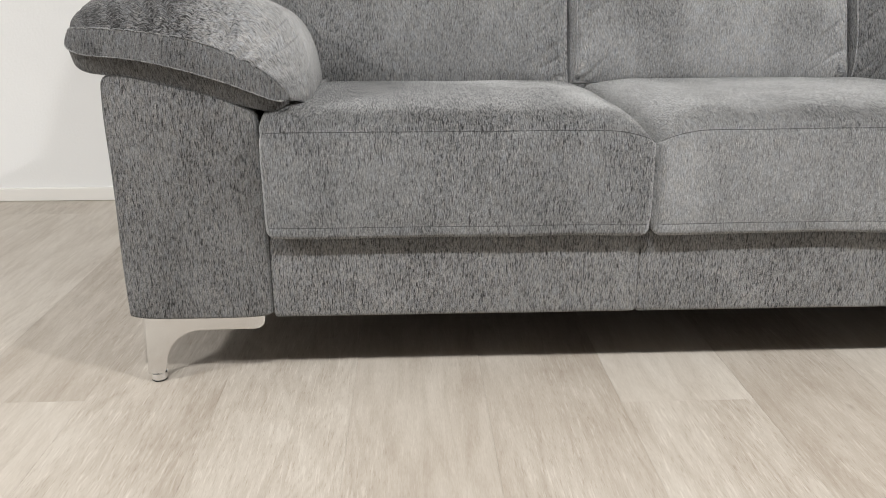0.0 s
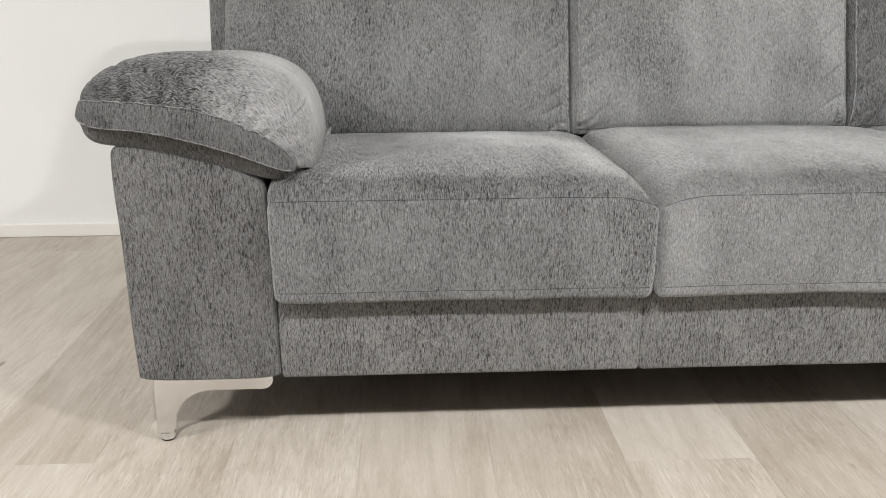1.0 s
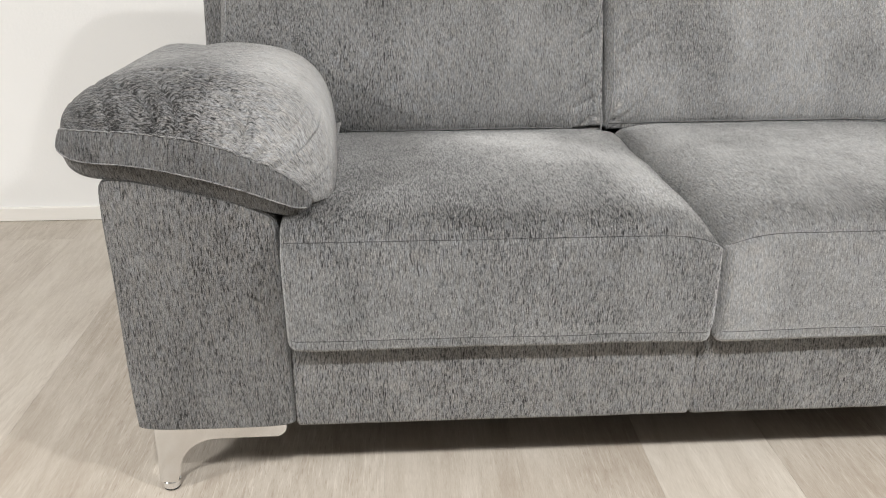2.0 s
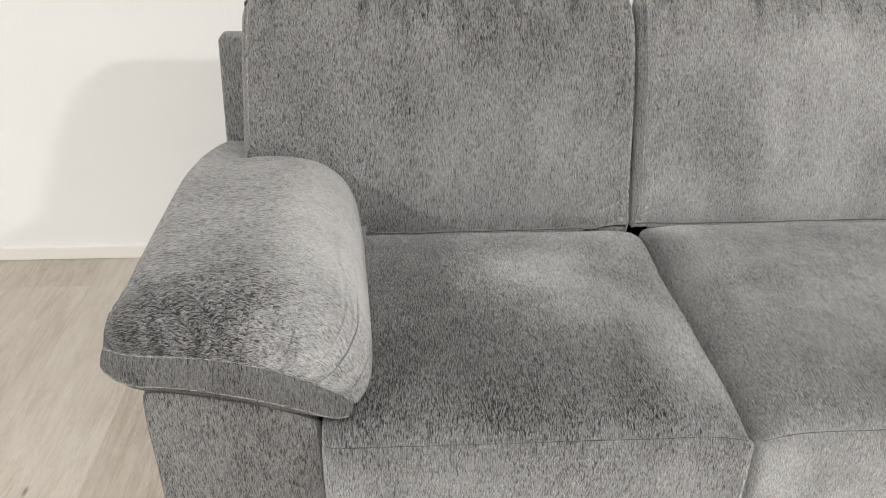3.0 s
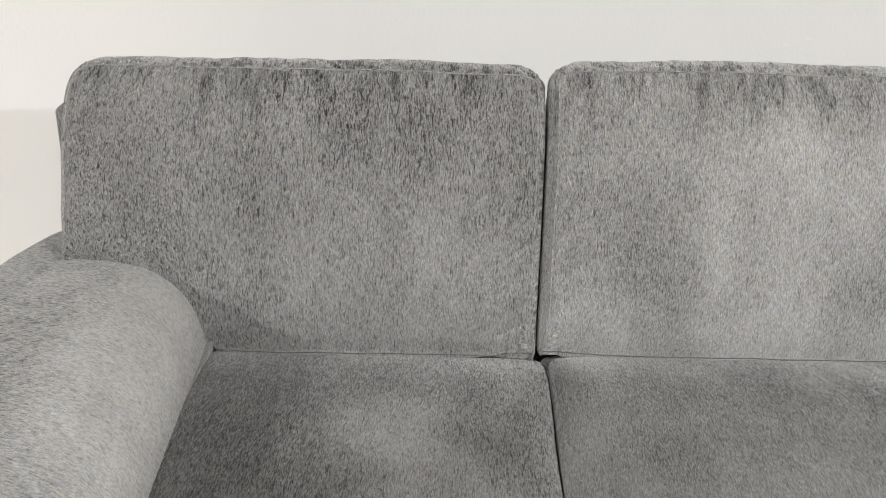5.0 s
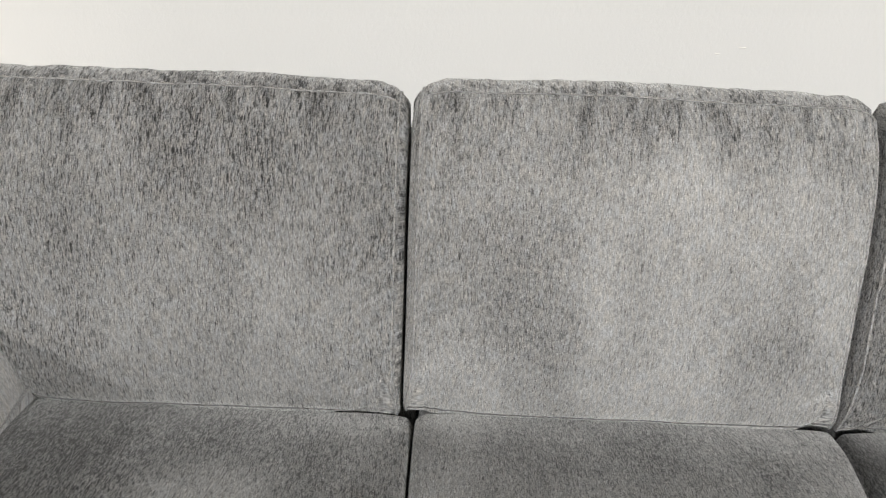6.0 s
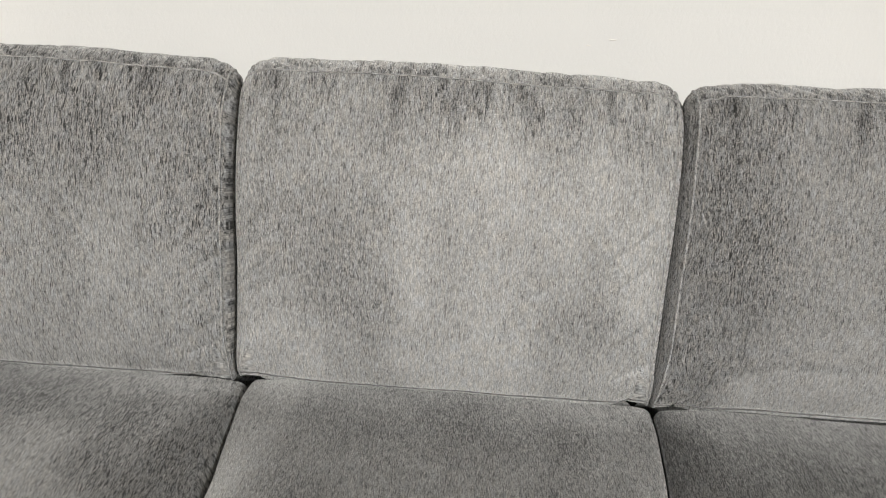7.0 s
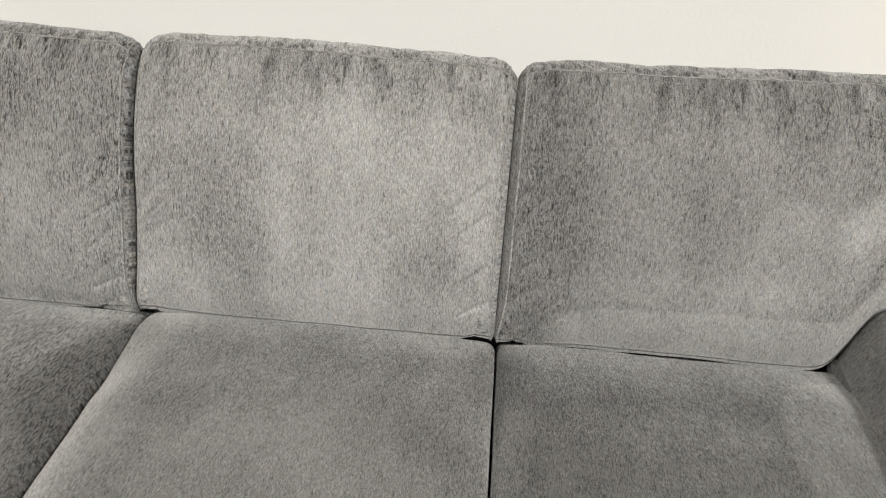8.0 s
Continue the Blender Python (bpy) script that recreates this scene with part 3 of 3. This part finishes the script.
# arm pads
def arm_pad(sign):
    """An arched pillow over the arm: the section in x and z is drawn along y, with a flat sewn front."""
    top, _ = smooth_curve([(-1.207, 0.586), (-1.210, 0.610), (-1.178, 0.638), (-1.115, 0.654), (-1.050, 0.659), (-0.975, 0.650), (-0.905, 0.619), (-0.872, 0.572), (-0.862, 0.525), (-0.860, 0.492), (-0.864, 0.472)], 0.0026, False)
    seam, _ = smooth_curve([(-1.202, 0.585), (-1.199, 0.591), (-1.186, 0.593), (-1.147, 0.592), (-1.073, 0.587), (-0.999, 0.569), (-0.940, 0.546), (-0.902, 0.522), (-0.886, 0.502), (-0.882, 0.490)], 0.005, False)
    low, _ = smooth_curve([(-1.204, 0.556), (-1.206, 0.538), (-1.190, 0.527), (-1.165, 0.524), (-1.130, 0.521), (-1.074, 0.509), (-0.990, 0.486), (-0.926, 0.467), (-0.898, 0.465), (-0.882, 0.480)], 0.005, False)
    n = len(top)
    q = np.linspace(0, 1, n)
    low = np.stack([np.interp(q, np.linspace(0, 1, len(low)), low[:, k]) for k in range(2)], 1)
    seam = np.stack([np.interp(q, np.linspace(0, 1, len(seam)), seam[:, k]) for k in range(2)], 1)
    length = 0.72
    ys, gs = [], []
    for a in np.linspace(0, math.pi / 2, 30):
        ys.append(0.095 * (1 - math.cos(a)) - 0.008)
        gs.append(math.sin(a))
    for y in np.arange(0.090, length, 0.004):
        ys.append(y)
        gs.append(1.0)
    for a in np.linspace(0, math.pi / 2, 10)[1:]:
        ys.append(length + 0.09 * math.sin(a))
        gs.append(math.cos(a))
    lower = low[::-1][1:-1]
    ring_n = n + len(lower)
    arc = np.concatenate([[0], np.cumsum(np.linalg.norm(np.diff(top, axis=0), axis=1))])
    sec_s = np.concatenate([arc, arc[-1] + 0.005 * np.arange(1, len(lower) + 2)])
    pos, uv = [], []

    def row(y, g, squeeze, cap):
        late = 0.024 * max(0.0, (y - 0.46) / 0.18) ** 1.5 if y < 0.64 else 0.024 + 0.15 * (y - 0.64)
        slide = 0.075 * max(0.0, y - 0.08)
        hang = 0.026 * min(1.0, max(0.0, (y - 0.02) / 0.15))
        pts = np.zeros((ring_n, 3))
        for i in range(n):
            t = top[i]
            h = seam[i] + (t - seam[i]) * g
            h = h + (low[i] - h) * 0.58 * (1 - cap)
            w = 0.0
            if cap == 1.0:
                w = 0.0035 * fuzz(t[0] * 9 + 4, y * 5, t[1] * 9) + 0.0010 * fuzz(t[0] * 24, y * 16, 2.2)
                edge = min(1.0, 0.35 + 1.4 * g)
                w -= 0.0055 * edge * math.exp(-y / 0.055) * crease(fuzz(t[0] * 25 + y * 7, y * 4, 5.5), 0.13)
                w += 0.0022 * edge * math.exp(-y / 0.060) * fuzz(t[0] * 30, y * 9, 7.5)
                w -= 0.0100 * edge * math.exp(-y / 0.13) * crease(fuzz(t[0] * 11 + y * 13 + 3, t[1] * 6 - y * 5, 6.6), 0.075)
                inner = math.exp(-((i / n - 0.80) / 0.13) ** 2)
                w -= 0.0085 * inner * math.exp(-max(0.0, y - 0.1) / 0.2) * crease(fuzz(i / n * 20 + y * 7, y * 3, 9.5), 0.13)
            lean = min(1.0, max(0.1, (h[0] + 1.205) / 0.09))
            tuck = 0.036 * max(0.0, (min(y, 0.68) - 0.12) / 0.51) ** 1.2 * min(1.0, max(0.0, (h[0] + 1.0) / 0.13))
            pts[i] = (h[0] - tuck, y - 0.9 * w * (1 - g) * cap, h[1] - late - slide * lean - hang * max(0.0, (i / n - 0.82) / 0.18) ** 1.5 + w)
        for i in range(len(lower)):
            k = n - 2 - i
            b = low[k]
            h = b + (seam[k] - b) * 0.42 * (1 - cap)
            w = 0.0025 * fuzz(b[0] * 20, y * 9, 1.5) if cap == 1.0 else 0.0
            pts[n + i] = (h[0], max(y, 0.017 * cap ** 1.3 - 0.015), h[1] - 0.5 * late - hang * max(0.0, (k / n - 0.82) / 0.18) ** 1.5 + w)
        if y < -0.012 and 0 < cap < 1 and g == 0.0:
            for p in pts:
                p[1] += 0.004 * fuzz(p[0] * 24 + p[2] * 18, p[2] * 9, 4.4) * min(1.0, 3 * (1 - cap))
            for p in pts[n:]:
                p[1] += 0.0045 * fuzz(p[0] * 34 + p[2] * 48, p[2] * 7, 7.4) * math.sin(math.pi * cap)
        # the front turns back towards both sides
        fade = max(0.0, 1 - max(y, 0.0) / 0.14)
        outer = np.clip((-1.145 - pts[:, 0]) / 0.058, 0, 1.2)
        inward = np.clip((pts[:, 0] + 0.925) / 0.045, 0, 1.3)
        pts[:, 1] += fade * (0.024 * outer ** 2 + 0.014 * inward ** 2)
        pts[:, 0] -= fade * 0.010 * np.clip(outer, 0, 1)
        mid_x = -1.035
        pts[:, 0] = mid_x + (pts[:, 0] - mid_x) * squeeze
        return pts

    for k in range(7):
        cap = k / 6
        bulge = -0.011 - 0.013 * (1 - cap * cap)
        pos.append(row(bulge, 0.0, 0.985, cap))
        flat = np.concatenate([pos[-1], pos[-1][:1]])
        uv.append(np.stack([flat[:, 0], flat[:, 2]], 1))
    pos.append(pos[-1].copy())
    line = np.zeros((ring_n + 1, 2))
    line[:, 0], line[:, 1] = -0.014, sec_s[: ring_n + 1]
    uv.append(line)
    for y, g in zip(ys, gs):
        tail = max(0.0, (y - 0.58) / 0.24)
        squeeze = 0.985 + 0.015 * min(1, max(0, y / 0.06)) - 0.30 * tail ** 2.2
        pos.append(row(y, g, squeeze, 1.0))
        line = np.zeros((ring_n + 1, 2))
        line[:, 0], line[:, 1] = y, sec_s[: ring_n + 1]
        uv.append(line)
    pos = np.array(pos)
    uv = np.array(uv)
    ridge = np.linalg.norm(np.diff(pos[7:, n // 2], axis=0), axis=1)
    uv[7:, :, 0] = np.concatenate([[0], np.cumsum(ridge)])[:, None]
    cord_up = pos[6, 2:n - 2].copy()
    cord_up[:, 1] -= 0.001
    cord_low = pos[0, 5:n - 5].copy()
    cord_low[:, 1] -= 0.0004
    if sign > 0:
        for made in (pos, cord_up, cord_low):
            made[..., 0] = 0.028 - made[..., 0]
    ob = part("armrest_pad", grid_mesh("armrest_pad", pos, uv, True), PAD if sign < 0 else PAD_SHADED, sofa, "plump arched grey chenille armrest pillow")
    # the sewn front band, in the cloth darkened for shade
    ob.data.materials.append(BAND_SHADED)
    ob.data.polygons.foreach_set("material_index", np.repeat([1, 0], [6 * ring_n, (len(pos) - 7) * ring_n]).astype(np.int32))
    part("seam", tube_mesh("seam", cord_up, 0.0013, 6), FABRIC, ob, "raised stitched seam")
    part("seam", tube_mesh("seam", cord_low, 0.0010, 6), FABRIC, ob, "raised stitched seam")
    return ob


arm_pad(-1)
arm_pad(1)


# arms, front rail, back
def arm(sign):
    """An upholstered arm with a sloping top, higher on the outside."""
    outline, s = smooth_curve([(-1.168, 0.121), (-1.169, 0.14), (-1.169, 0.33), (-1.169, 0.495), (-1.166, 0.522), (-1.138, 0.526), (-1.076, 0.511), (-0.992, 0.489), (-0.945, 0.470), (-0.932, 0.458),
                               (-0.931, 0.30), (-0.931, 0.14), (-0.931, 0.121), (-1.05, 0.120)], 0.006, True, 2)
    nrm = normals_2d(outline)
    mid = outline.mean(0)
    if ((outline - mid) * nrm).sum() < 0:
        nrm = -nrm
    r = 0.007
    rows = [(0.0, r, 0.001 + 0.33 * k) for k in range(3)]
    rows += [(r * (1 - math.cos(a)), r * (1 - math.sin(a)), 1.0) for a in np.linspace(0, math.pi / 2, 6)]
    rows += [(y, 0.0, 1.0) for y in np.linspace(0.02, 0.93, 60)]
    rows += [(0.94, 0.006, 1.0), (0.942, 0.012, 0.5), (0.942, 0.012, 0.001)]
    pos = np.zeros((len(rows), len(outline), 3))
    uv = np.zeros((len(rows), len(outline) + 1, 2))
    for i, (y, off, k) in enumerate(rows):
        p = mid + (outline - nrm * off - mid) * k
        for j in range(len(outline)):
            w = 0.0015 * fuzz(p[j, 0] * 9, y * 7, p[j, 1] * 9 + 3) if k == 1 else 0
            pos[i, j] = (p[j, 0] + nrm[j, 0] * w, y, p[j, 1] + nrm[j, 1] * w)
        loop = np.concatenate([pos[i], pos[i][:1]])
        if i < 6:
            uv[i] = np.stack([loop[:, 0], loop[:, 2]], 1)
        else:
            uv[i, :, 0], uv[i, :, 1] = y, s
    if sign > 0:
        pos[:, :, 0] *= -1
    return part("arm", grid_mesh("arm", pos, uv, True), ARM_SHADED, sofa, "upholstered arm side panel")


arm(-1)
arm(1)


def rail(x0, x1):
    """A stretch of the upholstered front rail."""
    prof, s = smooth_curve([(0.06, 0.121), (0.02, 0.1195), (0.003, 0.1205), (0.0022, 0.132), (0.002, 0.20), (0.003, 0.255), (0.012, 0.268), (0.06, 0.268)], 0.005, True, 2)
    xs = np.concatenate([[x0, x0 + 0.0008, x0 + 0.003], np.arange(x0 + 0.008, x1 - 0.005, 0.008), [x1 - 0.003, x1 - 0.0008, x1]])
    mid = prof.mean(0)
    pos = np.zeros((len(xs), len(prof), 3))
    for i, x in enumerate(xs):
        end = min(x - x0, x1 - x)
        dip = 0.003 * math.exp(-(end / 0.0025) ** 2)
        for j in range(len(prof)):
            w = 0.0012 * fuzz(x * 7, prof[j, 1] * 12, 8.8) - 0.0006 * fuzz(x * 30, 1.0, prof[j, 1] * 5)
            pos[i, j] = (x, prof[j, 0] + w + (dip if prof[j, 0] < 0.03 else 0), prof[j, 1] + (dip if prof[j, 1] < 0.2 else 0))
    uv = np.zeros((len(xs), len(prof) + 1, 2))
    uv[:, :, 0] = (xs - x0)[:, None]
    uv[:, :, 1] = s[None]
    return part("front_rail", grid_mesh("front_rail", pos, uv, True), FABRIC, sofa)


for x0, x1 in ((-0.9295, -0.3195), (-0.319, 0.319), (0.3195, 0.9295)):
    rail(x0, x1)

bm = box_bm(-1.187, 1.187, 0.836, 0.892, 0.45, 0.770, 0.010, 4)
for v in bm.verts:
    v.co.y -= 0.22 * max(0.0, 0.78 - v.co.z) * (1 if v.co.y < 0.86 else 0)
part("back_frame", bm_mesh("back_frame", bm, True), FABRIC, sofa, "flat upholstered grey back frame")
part("base", bm_mesh("base", box_bm(-1.15, 1.15, 0.075, 0.96, 0.132, 0.255, 0.004, 1)), LINING, sofa, "black lined underside of the frame")
part("rear_panel", bm_mesh("rear_panel", box_bm(-1.16, 1.16, 0.944, 0.968, 0.13, 0.45, 0.004, 1)), FABRIC, sofa)


# legs
def leg(sx, sy, x, y):
    """A chrome corner leg of two curved plates on a small round foot."""
    def plate(depth):
        outline = [(0.005, 0.124), (0.205, 0.124), (0.205, 0.115)]
        outline += [(0.205 - 0.018 * (1 - math.cos(a)), 0.115 - 0.018 * math.sin(a)) for a in np.linspace(0.2, math.pi / 2, 6)]
        outline += [(0.10, 0.0965)]
        outline += [(0.10 - 0.066 * math.sin(a), 0.0965 - 0.062 * (1 - math.cos(a))) for a in np.linspace(0.15, math.pi / 2, 14)]
        outline += [(0.027, 0.016), (-0.001, 0.016)]
        b = bmesh.new()
        front = [b.verts.new((px, 0, pz)) for px, pz in outline]
        rear = [b.verts.new((px, depth, pz)) for px, pz in outline]
        b.faces.new(front)
        b.faces.new(rear[::-1])
        for i in range(len(outline)):
            j = (i + 1) % len(outline)
            b.faces.new((front[i], rear[i], rear[j], front[j]))
        bmesh.ops.recalc_face_normals(b, faces=b.faces[:])
        bmesh.ops.bevel(b, geom=[e for e in b.edges if e.calc_face_angle(0) > 0.9], offset=0.0008, segments=2, affect="EDGES")
        return b

    flip = Matrix.Diagonal((sx, sy, 1, 1))
    b = plate(0.004)
    bmesh.ops.transform(b, matrix=Matrix.Translation((x, y, 0)) @ flip, verts=b.verts[:])
    ob = part("leg", bm_mesh("leg", b), CHROME, sofa, "curved polished chrome leg")
    b = plate(0.004)
    swap = Matrix(((0, 1, 0, 0), (1, 0, 0, 0), (0, 0, 1, 0), (0, 0, 0, 1)))
    bmesh.ops.transform(b, matrix=Matrix.Translation((x, y, 0)) @ flip @ Matrix.Translation((0, 0.0045, 0)) @ swap @ Matrix.Diagonal((0.75, 1, 1, 1)), verts=b.verts[:])
    part("side_plate", bm_mesh("side_plate", b), CHROME, ob)
    for nm, rad, z0, z1, mat in (("foot_pad", 0.0130, 0.0, 0.003, DARK_RUBBER), ("foot", 0.0140, 0.003, 0.0165, CHROME)):
        b = bmesh.new()
        bmesh.ops.create_cone(b, cap_ends=True, segments=28, radius1=rad, radius2=rad, depth=z1 - z0)
        bmesh.ops.bevel(b, geom=[e for e in b.edges if e.calc_face_angle(0) > 1], offset=0.0015, segments=2, affect="EDGES")
        bmesh.ops.translate(b, vec=(x + sx * 0.014, y + sy * 0.012, (z0 + z1) / 2), verts=b.verts[:])
        part(nm, bm_mesh(nm, b, False), mat, ob)


leg(1, 1, -1.153, 0.012)
leg(-1, 1, 1.153, 0.012)
leg(1, -1, -1.153, 0.955)
leg(-1, -1, 1.153, 0.955)

# ---- small marks ----
for x, z, w in ((0.278, 0.796, 0.014), (0.232, 0.782, 0.009)):
    part("paint_fleck", bm_mesh("paint_fleck", box_bm(x - w / 2, x + w / 2, WY1 - 0.0015, WY1 + 0.001, z, z + 0.002, 0.0006, 1)), TRIM, wall_back)

# ---- floor planks ----
PLANK, LONG = 0.221, 1.29
shared = {}
col = 0
x = -0.800 - 19 * PLANK
while x < WX1:
    x0, x1 = max(x, WX0), min(x + PLANK, WX1)
    k = round((x + 0.800) / PLANK)
    start = {2: -0.09, -3: -0.05, -2: 0.78, -1: 0.55, 0: 0.92, 1: 0.66, 3: 0.40, 4: 0.85, -4: 0.0, -5: 1.1}.get(k, (k * 0.37) % 1.0 * LONG - 0.35)
    y = start - LONG * math.ceil((start - WY0) / LONG)
    while y < WY1:
        y0, y1 = max(y, WY0), min(y + LONG, WY1 - 0.002)
        if x1 - x0 > 0.02 and y1 - y0 > 0.02:
            size = (round(x1 - x0, 4), round(y1 - y0, 4))
            if size not in shared:
                bm = box_bm(-size[0] / 2 + 0.0001, size[0] / 2 - 0.0001, -size[1] / 2 + 0.0001, size[1] / 2 - 0.0001, -0.01, 0.0)
                top = [e for e in bm.edges if all(v.co.z > -0.001 for v in e.verts)]
                bmesh.ops.bevel(bm, geom=top, offset=0.00012, segments=1, affect="EDGES")
                me = bm_mesh("plank", bm)
                me.materials.append(OAK)
                shared[size] = me
            ob = new("plank", shared[size])
            ob.location = ((x0 + x1) / 2, (y0 + y1) / 2, 0)
            ob.parent = floor
        y += LONG
    x += PLANK
